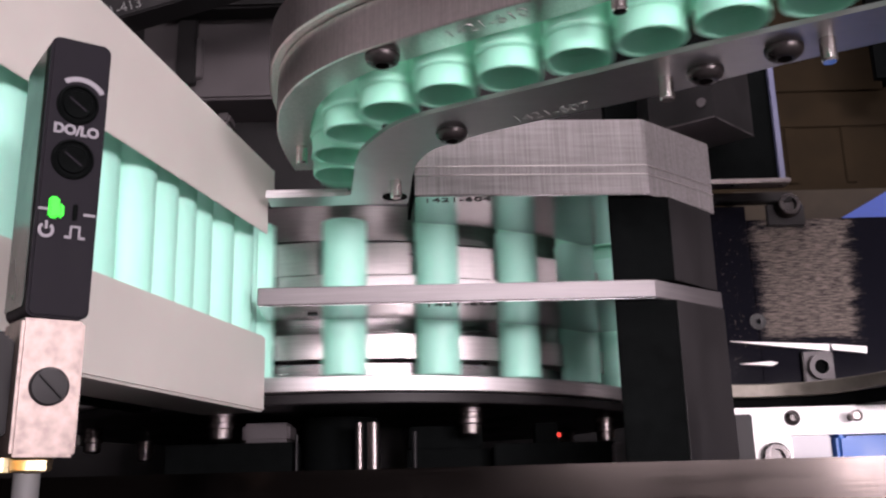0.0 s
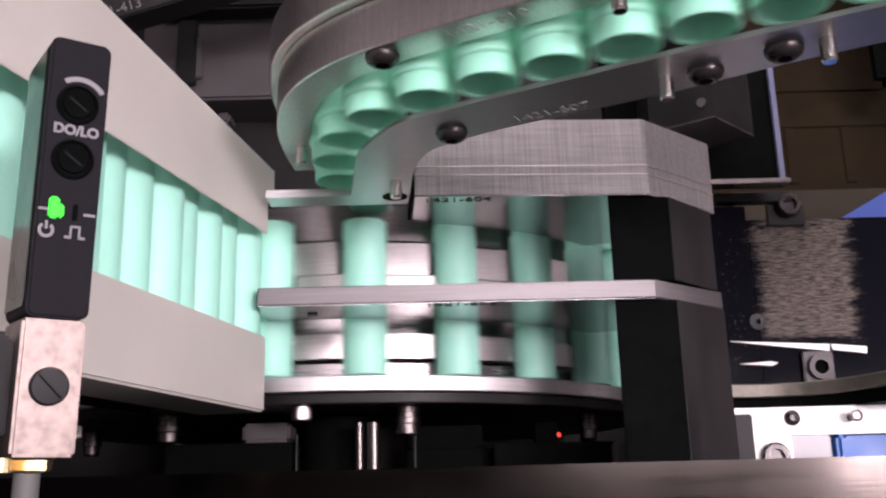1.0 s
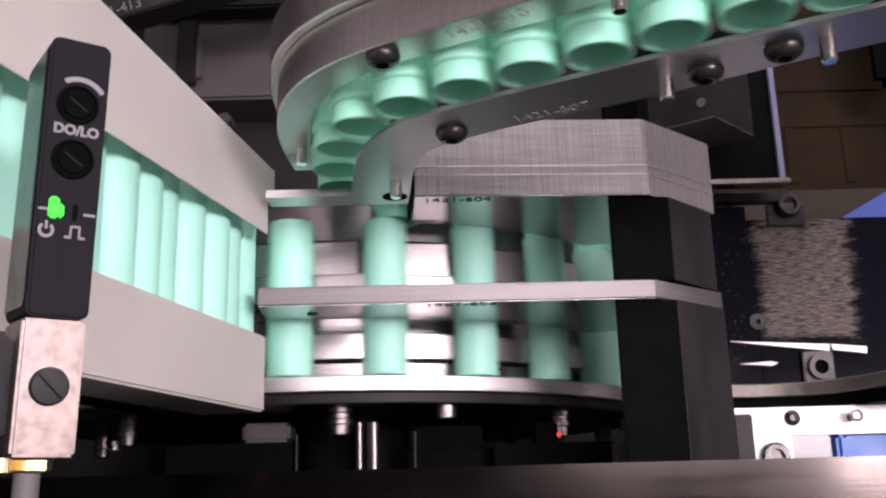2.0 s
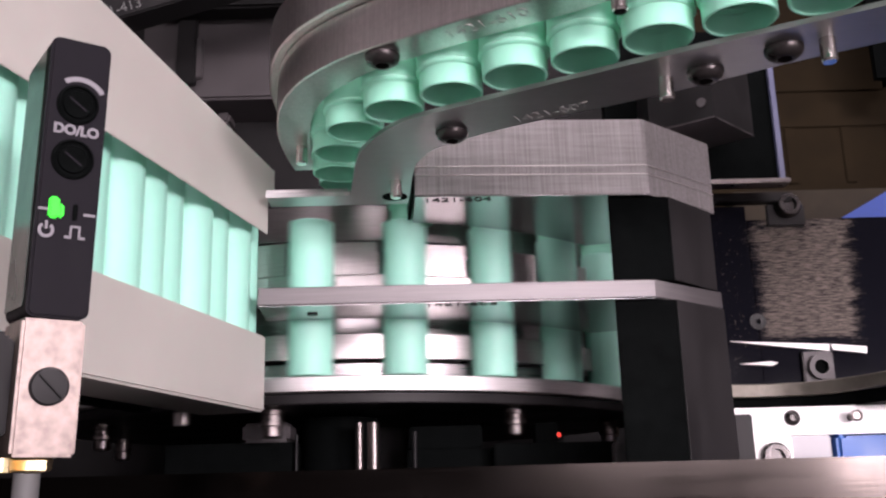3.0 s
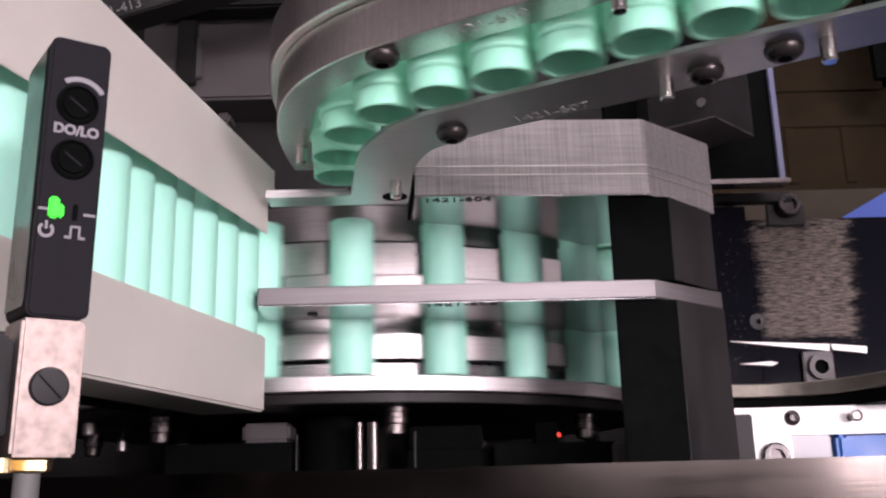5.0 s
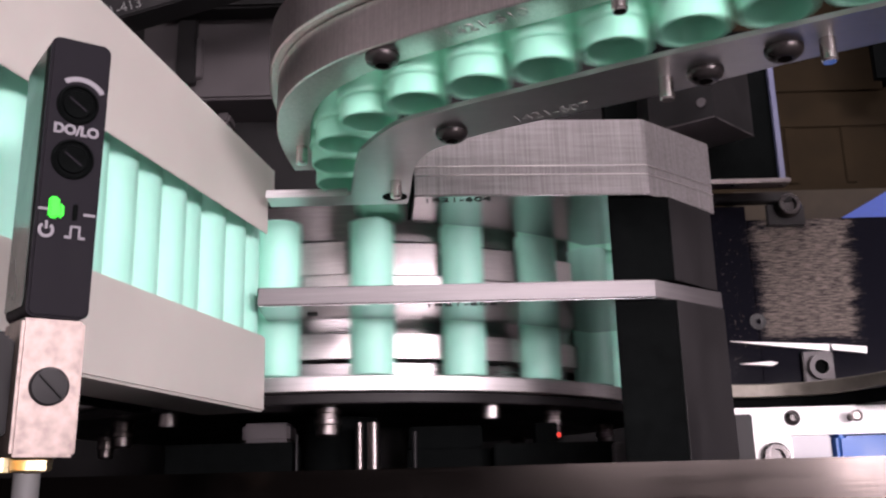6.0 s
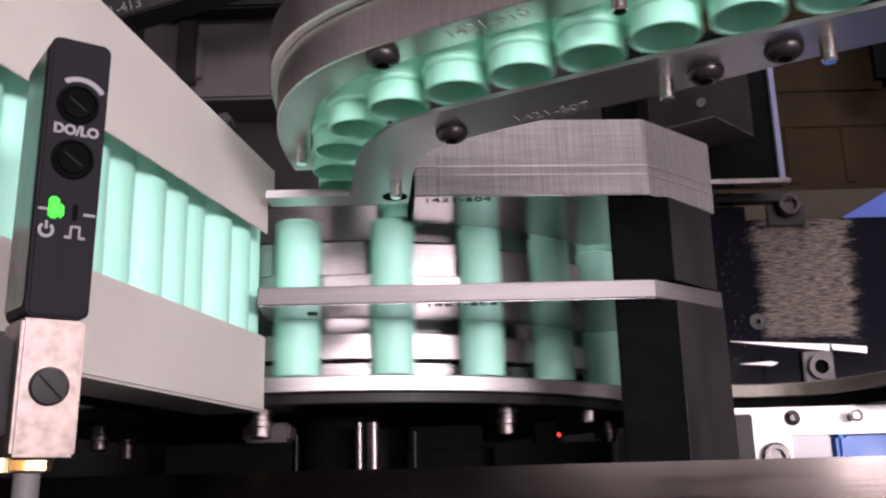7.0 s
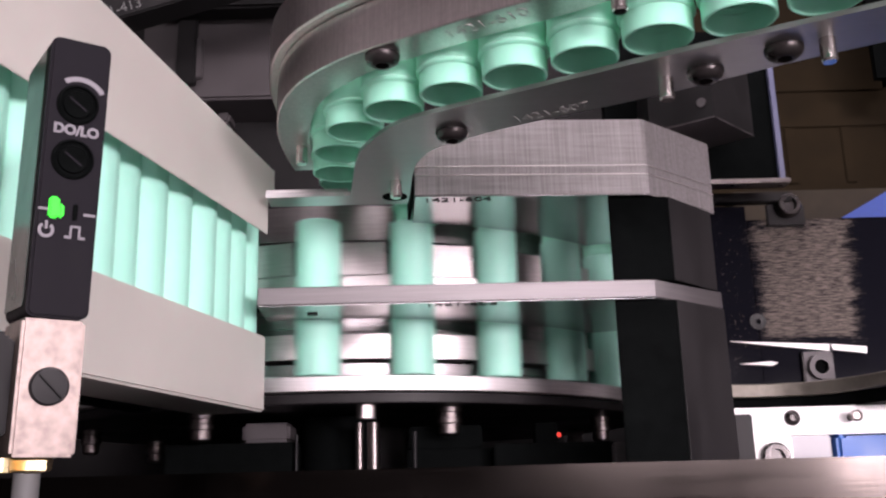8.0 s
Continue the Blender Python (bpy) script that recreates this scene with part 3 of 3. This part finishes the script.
def behind():
    rear = thing("rear_cabinet", "dark machine backing with panels added to keep it dark", "machine housing")
    part("back_panel", box(-0.9, 0.095, 0.80, 0.83, -0.04, 0.62, 0.001), DARK, rear)
    part("side_panel", box(-0.9, -0.88, 0.10, 0.80, -0.04, 0.62, 0.001), DARK, rear)
    # Top panel and rear screen are added to keep gaps in the background dark.
    part("top_panel", box(-0.9, 0.095, 0.42, 0.83, 0.62, 0.63, 0.001), DARK, rear)
    part("dark_gap_screen", box(-0.1, 0.9, 1.54, 1.56, -0.9, 0.95, 0.001), DARK, rear)
    cover = thing("grey_cover", "grey painted drive cover behind the white channel", "machine cover")
    part("cover_panel", box(-0.2086, -0.085, 0.62, 0.70, 0.2735, 0.62, 0.002), GREY, cover)
    # The slot's dark recess is painted as a block standing proud.
    part("slot", box(-0.1826, -0.1692, 0.614, 0.6196, 0.2831, 0.345, 0.001), DARK, cover, "raised dark block painting a recessed slot")
    part("strip", box(-0.1710, -0.1648, 0.616, 0.6196, 0.2881, 0.3194, 0.001), GREY, cover, "raised grey strip")
    part("side_plate", box(-0.36, -0.2090, 0.64, 0.70, 0.20, 0.62, 0.002), DARK, cover, "darker side plate")
    # Dark panel puts in the shaded recess below the cover.
    part("skirt", box(-0.30, -0.02, 0.66, 0.72, -0.04, 0.2730, 0.002), DARK, cover, "dark panel painting the recess below the cover")
    part("lug", box(-0.1604, -0.1499, 0.640, 0.6596, 0.2640, 0.2725, 0.002), GREY, cover, "small grey lug")
    # Shadow across the cover, put in as a dark bar.
    part("upper_shadow_bar", box(-0.2086, -0.085, 0.600, 0.6190, 0.3330, 0.3420, 0.002), DARK, cover, "dark bar painting a shadow across the cover")
    bar = thing("upper_cross_bar", "dark cross bar with an engraved number", "cross bar")
    part("bar", box(-0.28, 0.16, 0, 0.02, 0, 0.045, 0.001), DARK, bar, m=pose(-0.1865, 0.50, 0.2713, 0, -16.92, 0))
    t = writing("engraving", "1-413", 0.0085, GREYMARK, pose(-0.1798, 0.4998, 0.2792, 0, -16.92, 0) @ pose(0, 0, 0, 90))
    t.parent = bar
    part("bar_post", box(-0.45, -0.43, 0.521, 0.541, -0.04, 0.26, 0.001), DARK, bar)
    for x, r in ((-0.0395, 0.0018), (-0.0332, 0.0028)):
        simple("guide_rod", "polished steel rod below the carousel", "rod", lathe([(0, -0.04), (r, -0.04), (r, 0.0340), (0, 0.0340)], 24), STUDMETAL, "rod", pose(x, 0.436, 0))
    simple("drive_drum", "glossy black drum below the carousel", "drum", lathe([(0, -0.04), (0.018, -0.04), (0.018, 0.0385), (0, 0.0385)], 48), ANODIZED, "drum", pose(-0.052, 0.470, 0))
    simple("grey_valve", "small grey valve body below the carousel", "valve", box(-0.095, -0.073, 0.45, 0.47, 0.0275, 0.0362, 0.0015), GREY)
    simple("valve_stand", "black stand for the valve", "stand", box(-0.13, -0.07, 0.448, 0.48, -0.04, 0.0273, 0.001), ANODIZED)
    for x, r, y in ((-0.0690, 0.0008, 0.4455), (-0.0150, 0.0010, 0.4420)):
        simple("thin_rod", "thin dark steel rod below the carousel", "rod", lathe([(0, -0.04), (r, -0.04), (r, 0.0300), (0, 0.0300)], 16), DELRIN, "rod", pose(x, y, 0))
    simple("air_manifold", "black manifold block below the carousel", "manifold", box(-0.019, 0.0195, 0.45, 0.48, -0.04, 0.0222, 0.0008), ANODIZED)
    simple("manifold_top", "grey-topped block on the black manifold", "block", box(-0.018, 0.016, 0.452, 0.478, 0.0224, 0.0330, 0.0008), ANODIZED)
    simple("motor_plate", "black motor plate below the carousel", "plate", box(0.0205, 0.076, 0.44, 0.48, -0.04, 0.0235, 0.0008), ANODIZED)
    simple("clear_end_block", "grey end block beside the motor plate", "block", box(0.073, 0.079, 0.432, 0.4395, -0.04, 0.0225, 0.0008), GREY)
    r = thing("small_sensor", "small black sensor with a red light below the carousel", "sensor")
    part("housing", box(0.040, 0.0505, 0.448, 0.46, 0.0237, 0.0330, 0.0006), ANODIZED, r)
    part("red_lamp", box(0.0500, 0.0517, 0.4465, 0.4478, 0.0262, 0.0283, 0.0003), LEDRED, r, "lit red indicator")


behind()


# ---- right-hand side ----
def worn_black():
    """Black lacquer, scraped to bare metal in a ragged patch."""
    m, nodes, links, bsdf = material("scraped_black_lacquer")
    tc = nodes.new("ShaderNodeTexCoord")
    mp = nodes.new("ShaderNodeMapping")
    mp.inputs["Scale"].default_value = (0.085, 1, 1.0)
    links.new(tc.outputs["Object"], mp.inputs["Vector"])
    n = nodes.new("ShaderNodeTexNoise")
    n.inputs["Scale"].default_value = 1700
    n.inputs["Detail"].default_value = 7
    n.inputs["Roughness"].default_value = 0.8
    links.new(mp.outputs[0], n.inputs["Vector"])
    sep = nodes.new("ShaderNodeSeparateXYZ")
    links.new(tc.outputs["Object"], sep.inputs[0])

    def math_node(op, a, b):
        q = nodes.new("ShaderNodeMath")
        q.operation = op
        for i, v in enumerate((a, b)):
            if isinstance(v, (int, float)):
                q.inputs[i].default_value = v
            else:
                links.new(v, q.inputs[i])
        return q.outputs[0]

    edge = nodes.new("ShaderNodeTexNoise")
    edge.inputs["Scale"].default_value = 260
    edge.inputs["Detail"].default_value = 4
    links.new(mp.outputs[0], edge.inputs["Vector"])
    wob = math_node("MULTIPLY", math_node("SUBTRACT", edge.outputs[0], 0.5), 0.016)
    dx = math_node("SUBTRACT", 0.0252, math_node("ABSOLUTE", math_node("ADD", math_node("SUBTRACT", sep.outputs[0], 0.1888), wob), 0))
    dz = math_node("SUBTRACT", 0.0315, math_node("ABSOLUTE", math_node("ADD", math_node("SUBTRACT", sep.outputs[2], 0.1065), wob), 0))
    inside = math_node("MINIMUM", dx, dz)
    gate = nodes.new("ShaderNodeMapRange")
    gate.inputs["From Min"].default_value, gate.inputs["From Max"].default_value = -0.010, 0.004
    gate.inputs["To Min"].default_value, gate.inputs["To Max"].default_value = -0.30, 0.04
    links.new(inside, gate.inputs[0])
    bare = nodes.new("ShaderNodeMapRange")
    bare.inputs["From Min"].default_value, bare.inputs["From Max"].default_value = 0.44, 0.62
    links.new(math_node("ADD", n.outputs[0], gate.outputs[0]), bare.inputs[0])
    chip = nodes.new("ShaderNodeTexNoise")          # small chips beside the patch
    chip.inputs["Scale"].default_value, chip.inputs["Detail"].default_value = 620, 5
    chip.inputs["Roughness"].default_value = 0.7
    links.new(tc.outputs["Object"], chip.inputs["Vector"])
    near = nodes.new("ShaderNodeMapRange")
    near.inputs["From Min"].default_value, near.inputs["From Max"].default_value = 0.172, 0.150
    near.inputs["To Min"].default_value, near.inputs["To Max"].default_value = -0.08, 0.0
    links.new(sep.outputs[0], near.inputs[0])
    chips = nodes.new("ShaderNodeMapRange")
    chips.inputs["From Min"].default_value, chips.inputs["From Max"].default_value = 0.62, 0.70
    links.new(math_node("ADD", chip.outputs[0], near.outputs[0]), chips.inputs[0])
    bared = math_node("MAXIMUM", bare.outputs[0], chips.outputs[0])
    mix = nodes.new("ShaderNodeMix")
    mix.data_type = "RGBA"
    mix.inputs[6].default_value, mix.inputs[7].default_value = (0.006, 0.006, 0.009, 1), (0.165, 0.140, 0.122, 1)
    links.new(bared, mix.inputs[0])
    links.new(mix.outputs[2], bsdf.inputs["Base Color"])
    rr = nodes.new("ShaderNodeMapRange")
    rr.inputs["To Min"].default_value, rr.inputs["To Max"].default_value = 0.10, 0.55
    bsdf.inputs["Specular IOR Level"].default_value = 0.006
    links.new(bare.outputs[0], rr.inputs[0])
    links.new(rr.outputs[0], bsdf.inputs["Roughness"])
    return m


WORN = worn_black()


def socket_screw(r, h):
    return lathe([(0, 0), (r, 0), (r, h * 0.7), (r * 0.86, h), (r * 0.55, h), (r * 0.52, h * 0.45), (0, h * 0.45)], 24)


def right_side():
    face = pose(0, 0, 0, 90)
    pan = thing("scraped_panel", "black lacquered guard panel with a scraped bare patch", "guard panel")
    part("panel", box(0.1610, 0.2700, 0.490, 0.498, 0.0518, 0.1392, 0.0006), WORN, pan)
    part("side_panel", box(0.1200, 0.1609, 0.4895, 0.498, 0.0518, 0.1468, 0.0006), WORN, pan)
    part("top_strip", box(0.1200, 0.1840, 0.482, 0.4898, 0.1470, 0.1520, 0.0006), SIDEBLACK, pan, "dark mounting strip")
    part("corner_pad", box(0.1715, 0.1915, 0.4875, 0.4898, 0.1350, 0.1468, 0.0006), SIDEBLACK, pan, "dark corner pad")
    s = part("socket_screw", socket_screw(0.0064, 0.0060), SCREW, pan, "black socket screw", pose(0.1822, 0.4875, 0.1452) @ face)
    part("square_pad", box(0.1810, 0.1965, 0.4865, 0.4898, 0.0522, 0.0680, 0.0006), GREY, pan, "grey square pad")
    part("bored_screw", ring(0.0036, 0.0062, 0, 0.0030, 28), GREY, pan, "dark ring screw", pose(0.1890, 0.4865, 0.0598) @ face)
    part("bore", lathe([(0, 0), (0.0036, 0), (0.0036, 0.0006), (0, 0.0006)], 24), ANODIZED, pan, "dark bore", pose(0.1890, 0.4865, 0.0598) @ face)
    part("flush_screw", ring(0.0014, 0.0042, 0, 0.0005, 24), DARK, pan, "flush dark screw", pose(0.1612, 0.4893, 0.0844) @ face)
    # Lamp reflection on the panel, painted as tapered white wedges.
    rod = thing("reflection_streak", "white wedges painting a reflection on the scraped panel", "rod")
    part("rod", prism([(-0.0335, -0.0001), (0.017, -0.0018), (0.017, 0.0018), (-0.0335, 0.0001)], -0.001, 0.001, 0.0002, 1), WHITE, rod, m=pose(0.1785, 0.4880, 0.0713, 0, 5.0, 0) @ pose(0, 0, 0, 90))
    part("streak_end", prism([(0.0188, -0.0011), (0.036, -0.0018), (0.036, 0.0018), (0.0175, 0.0018)], -0.001, 0.001, 0.0002, 1), WHITE, rod, m=pose(0.1785, 0.4880, 0.0713, 0, 5.0, 0) @ pose(0, 0, 0, 90))
    part("short_streak", prism([(-0.010, -0.0001), (0.007, -0.0012), (0.010, 0.0004), (0.006, 0.0012)], -0.001, 0.001, 0.0002, 1), WHITE, rod, m=pose(0.1590, 0.4885, 0.0626, 0, 1.0, 0) @ pose(0, 0, 0, 90))
    # deck under the panel: a plate with a black plate beneath
    edge = [(0.1250, 0.4760), (0.1450, 0.4800), (0.1620, 0.4810), (0.1760, 0.4770), (0.1880, 0.4670), (0.1960, 0.4500), (0.2030, 0.4280)]
    deck = thing("side_deck", "grey machined deck plate with a curved edge", "deck plate")
    part("plate", prism(edge + [(0.45, 0.428), (0.45, 0.62), (0.150, 0.62)], 0.0450, 0.0516, 0.0005, 1), DECK, deck)
    part("under_plate", prism([(x, y + 0.006) for x, y in edge] + [(0.45, 0.434), (0.45, 0.62), (0.150, 0.62)], 0.0385, 0.0448, 0.0005, 1), ANODIZED, deck, "black lower plate")
    post = part("deck_post", box(0.36, 0.40, 0.50, 0.56, -0.04, 0.0383, 0.001), ANODIZED, deck)
    wp = thing("white_plate", "white machined plate with two screws", "plate")
    part("plate", box(0.1225, 0.40, 0.4620, 0.474, 0.0282, 0.0383, 0.0006), WHITE, wp)
    part("lower_lip", box(0.1225, 0.40, 0.4605, 0.474, 0.0250, 0.0279, 0.0006), WHITE, wp)
    part("button_screw", button_screw(0.0037, 0.0026), SCREW, wp, "black button screw", pose(0.1633, 0.4619, 0.0332) @ face)
    part("steel_screw", lathe([(0, 0), (0.0018, 0), (0.0018, 0.006), (0.0027, 0.006), (0.0027, 0.008), (0.0018, 0.0082), (0.0016, 0.0075), (0, 0.0075)], 20), STUDMETAL, wp, "steel screw", pose(0.1910, 0.4619, 0.0330) @ face)
    part("plate_leg", box(0.35, 0.38, 0.464, 0.474, -0.04, 0.0248, 0.0006), WHITE, wp)
    st = thing("plate_stand", "grey bracket below the white plate", "bracket")
    part("bracket", box(0.138, 0.1595, 0.4540, 0.474, -0.04, 0.0247, 0.0008), WHITE, st)
    part("socket_screw", socket_screw(0.0066, 0.0042), SCREW, st, "black socket screw", pose(0.1505, 0.4539, 0.0150) @ face)
    part("spacer", box(0.1600, 0.1800, 0.4600, 0.474, -0.04, 0.0247, 0.0008), surface("grey_spacer", (0.30, 0.29, 0.31), 0.5, 0.2, 0.1, 60), st)
    bl = thing("blue_bin", "blue plastic bin with a rounded rim", "bin")
    part("bin_body", box(0.1850, 0.235, 0.4570, 0.474, -0.04, 0.0240, 0.001), BLUE, bl)
    part("bin_rim", box(0.1808, 0.1862, 0.4552, 0.474, -0.04, 0.0246, 0.0018, 3), BLUE, bl)
    win = thing("black_window", "black hatch with a bluish edge and a steel lower lip", "hatch")
    part("hatch_panel", box(0.085, 0.1715, 0.462, 0.470, 0.1500, 0.235, 0.0004), ANODIZED, win)
    part("edge_strip", box(0.1702, 0.1730, 0.4585, 0.4618, 0.1500, 0.235, 0.0004), surface("bluish_edge", (0.09, 0.098, 0.17), 0.4, 0.0, 0.05, 60), win, "bluish edge strip")
    part("lower_lip", box(0.085, 0.1730, 0.452, 0.4618, 0.1475, 0.1498, 0.0004), STUDMETAL, win, "steel lip")
    part("hatch_post", box(0.112, 0.132, 0.4702, 0.4800, -0.04, 0.2350, 0.0004), ANODIZED, win)
    blk = thing("black_mount_block", "black mounting block with a drilled hole above the guide", "block")
    foot = [(0.0992, 0.4263), (0.1250, 0.4080), (0.1511, 0.4344), (0.1339, 0.4485), (0.0992, 0.4500)]
    part("block", prism(foot, 0.1658, 0.200, 0.0003), DARK, blk)
    # Light reflected from below is painted on as a thin grey sheet.
    part("lit_underside", prism(foot, 0.1650, 0.1656, 0.0001, 1), GREY, blk, "thin grey sheet painting light on the underside")
    part("hole", lathe([(0, 0), (0.0022, 0), (0.0022, 0.0004), (0, 0.0004)], 20), GREY, blk, "dull drilled hole", pose(0.1204, 0.4111, 0.1735, 90, 0, -35.5))
    part("tie_post", box(0.1000, 0.1100, 0.436, 0.4500, 0.1499, 0.1648, 0.0004), ANODIZED, blk)
    shelf = thing("brown_shelving", "dark brown shelving in the dim room behind", "shelving")
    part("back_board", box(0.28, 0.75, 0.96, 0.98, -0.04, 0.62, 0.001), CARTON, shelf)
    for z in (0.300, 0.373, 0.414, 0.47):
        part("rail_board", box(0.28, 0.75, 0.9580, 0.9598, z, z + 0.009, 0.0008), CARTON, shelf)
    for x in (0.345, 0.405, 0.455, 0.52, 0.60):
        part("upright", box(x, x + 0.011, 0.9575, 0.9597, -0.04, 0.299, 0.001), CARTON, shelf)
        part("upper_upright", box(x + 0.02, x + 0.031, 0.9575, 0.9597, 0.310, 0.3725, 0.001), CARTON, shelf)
    duct = simple("dark_duct", "black duct hanging in front of the shelving", "duct", box(0.432, 0.49, 0.86, 0.90, 0.375, 0.62, 0.016, 6), ANODIZED)
    ledge = thing("brown_ledge", "dull brown ledge behind the scraped panel", "ledge")
    part("ledge", box(0.19, 0.50, 0.600, 0.62, -0.04, 0.1900, 0.001), surface("dull_brown", (0.030, 0.024, 0.017), 0.6, 0, 0.2, 60, spec=0.1), ledge)
    tape = thing("blue_tape", "torn piece of blue tape on the brown ledge", "tape")
    part("tape", prism([(0.2570, 0), (0.31, 0), (0.31, 0.0290)], 0, 0.0006, 0), BLUETAPE, tape, m=pose(0, 0.5999, 0.1690, 90))


right_side()


# ---- tubes and caps ----
def tube_mesh():
    return mesh_of("body", lathe([(0.0085, TUBE_Z0 + 0.003), (0.0085, TUBE_Z0), (TUBE_R - 0.0005, TUBE_Z0), (TUBE_R, TUBE_Z0 + 0.0005), (TUBE_R, TUBE_Z1 - 0.0003), (TUBE_R - 0.0003, TUBE_Z1),
                                  (0.0087, TUBE_Z1), (0.0087, TUBE_Z0 + 0.003), (0, TUBE_Z0 + 0.003)], 40), MINT)


def cap_meshes():
    """Body, moulded ridge and the narrower open neck of a cap."""
    z = CAP_Z
    body = lathe([(0, z + 0.034), (0.0088, z + 0.034), (0.0088, z + 0.0083), (0.0104, z + 0.0083), (0.0103, z + 0.036), (0.0098, z + 0.0368), (0, z + 0.0368)], 44)
    ridge = lathe([(0.0089, z + 0.0081), (0.0089, z + 0.0064), (0.0100, z + 0.0064), (0.01065, z + 0.0070), (0.01075, z + 0.0076), (0.0105, z + 0.0081), (0.0089, z + 0.0081)], 44)
    neck = lathe([(0.0089, z + 0.0063), (0.0089, z + 0.0003), (0.0091, z), (0.0094, z), (0.0097, z + 0.0003), (0.0098, z + 0.0063), (0.0089, z + 0.0063)], 44)
    return [(n, mesh_of(n, bm, CAPMINT)) for n, bm in (("body", body), ("ridge", ridge), ("neck", neck))]


def tube_place(u, zig):
    """u: pitches past the mouth of the channel."""
    if u >= 0:
        a = A_IN + PITCH_DEG * u
        if a <= A_OUT:
            p = on_wheel(a)
            return p.x, p.y
        p = on_wheel(A_OUT) + Vector((math.cos(radians(A_OUT)), math.sin(radians(A_OUT)))) * 0.0200 * (a - A_OUT) / PITCH_DEG
        return p.x, p.y
    mouth = on_wheel(A_IN)
    s0 = (mouth - CH_END).dot(CH_DIR)
    o0 = (mouth - CH_END).dot(CH_OUT)
    k = min(1.0, -u / 1.5)
    s = s0 + 0.0166 * u - 0.006 * k
    out = o0 * (1 - k) + (-0.0165 + zig) * k
    p = CH_END + CH_DIR * s + CH_OUT * out
    return p.x, p.y


def cap_place(w):
    if w >= 0:
        a = A_CAP + PITCH_DEG * w
        if a <= A_OUT:
            p = on_wheel(a)
            return p.x, p.y
        p = on_wheel(A_OUT) + Vector((math.cos(radians(A_OUT)), math.sin(radians(A_OUT)))) * 0.0200 * (a - A_OUT) / PITCH_DEG
        return p.x, p.y
    p = queue_at((-w - 0.065 * min(1.0, -w)) * CAP_STEP)
    return p.x, p.y


def cap_lift(w):
    """Lifts caps out of the camera's sight past the track's end, then onto tubes."""
    up = min(1.0, max(0.0, (w + 2.6) / 1.2))
    down = min(1.0, max(0.0, (w + 0.25) / 0.6))
    up, down = up * up * (3 - 2 * up), down * down * (3 - 2 * down)
    return 0.024 * up - 0.0221 * down


def stepped(t):
    """The caps' stop-and-go advance, in pitches."""
    c = RATE * t - 0.74
    k = math.floor(c)
    q = min(1.0, max(0.0, (c - k - 0.12) / 0.80))
    return k + q * q * (3 - 2 * q)


TUBES, CAPS = [], []
tube_data, cap_data = tube_mesh(), cap_meshes()
U8 = (-0.5 - A_IN) / PITCH_DEG                # phase of one tube at 8 s
W8 = 0.68
for j in range(-15, 50):
    ob = thing("tube", "mint green plastic tube standing upright", "tube", group="tubes in the feed")
    part("body", tube_data, MINT, ob)
    TUBES.append((ob, U8 + j - RATE * 8.0, random.uniform(-0.0026, 0.0022)))
for j in range(-4, 58):
    ob = thing("cap", "mint green hollow cap with a stepped neck", "cap", group="caps in the track")
    for piece, data in cap_data:
        part(piece, data, CAPMINT, ob)
    CAPS.append((ob, W8 - j))


def motions():
    rows = [i / 10 for i in range(81)]
    walk(wheel, [(t, pose(WX, WY, 0, 0, 0, 15 * RATE * (t - 8) - 0.5)) for t in rows])
    fine = [i / 15 for i in range(121)]
    for ob, u, zig in TUBES:
        walk(ob, [(t, pose(*tube_place(u + RATE * t, zig), 0)) for t in fine])
    every = [i / 30 for i in range(241)]
    for ob, w in CAPS:
        out = []
        for t in every:
            a, b = w + stepped(t), w + RATE * t - 0.8
            k = min(1.0, max(0.0, a))
            w_now = a + (b - a) * k
            out.append((t, pose(*cap_place(w_now), cap_lift(w_now))))
        walk(ob, out)


motions()
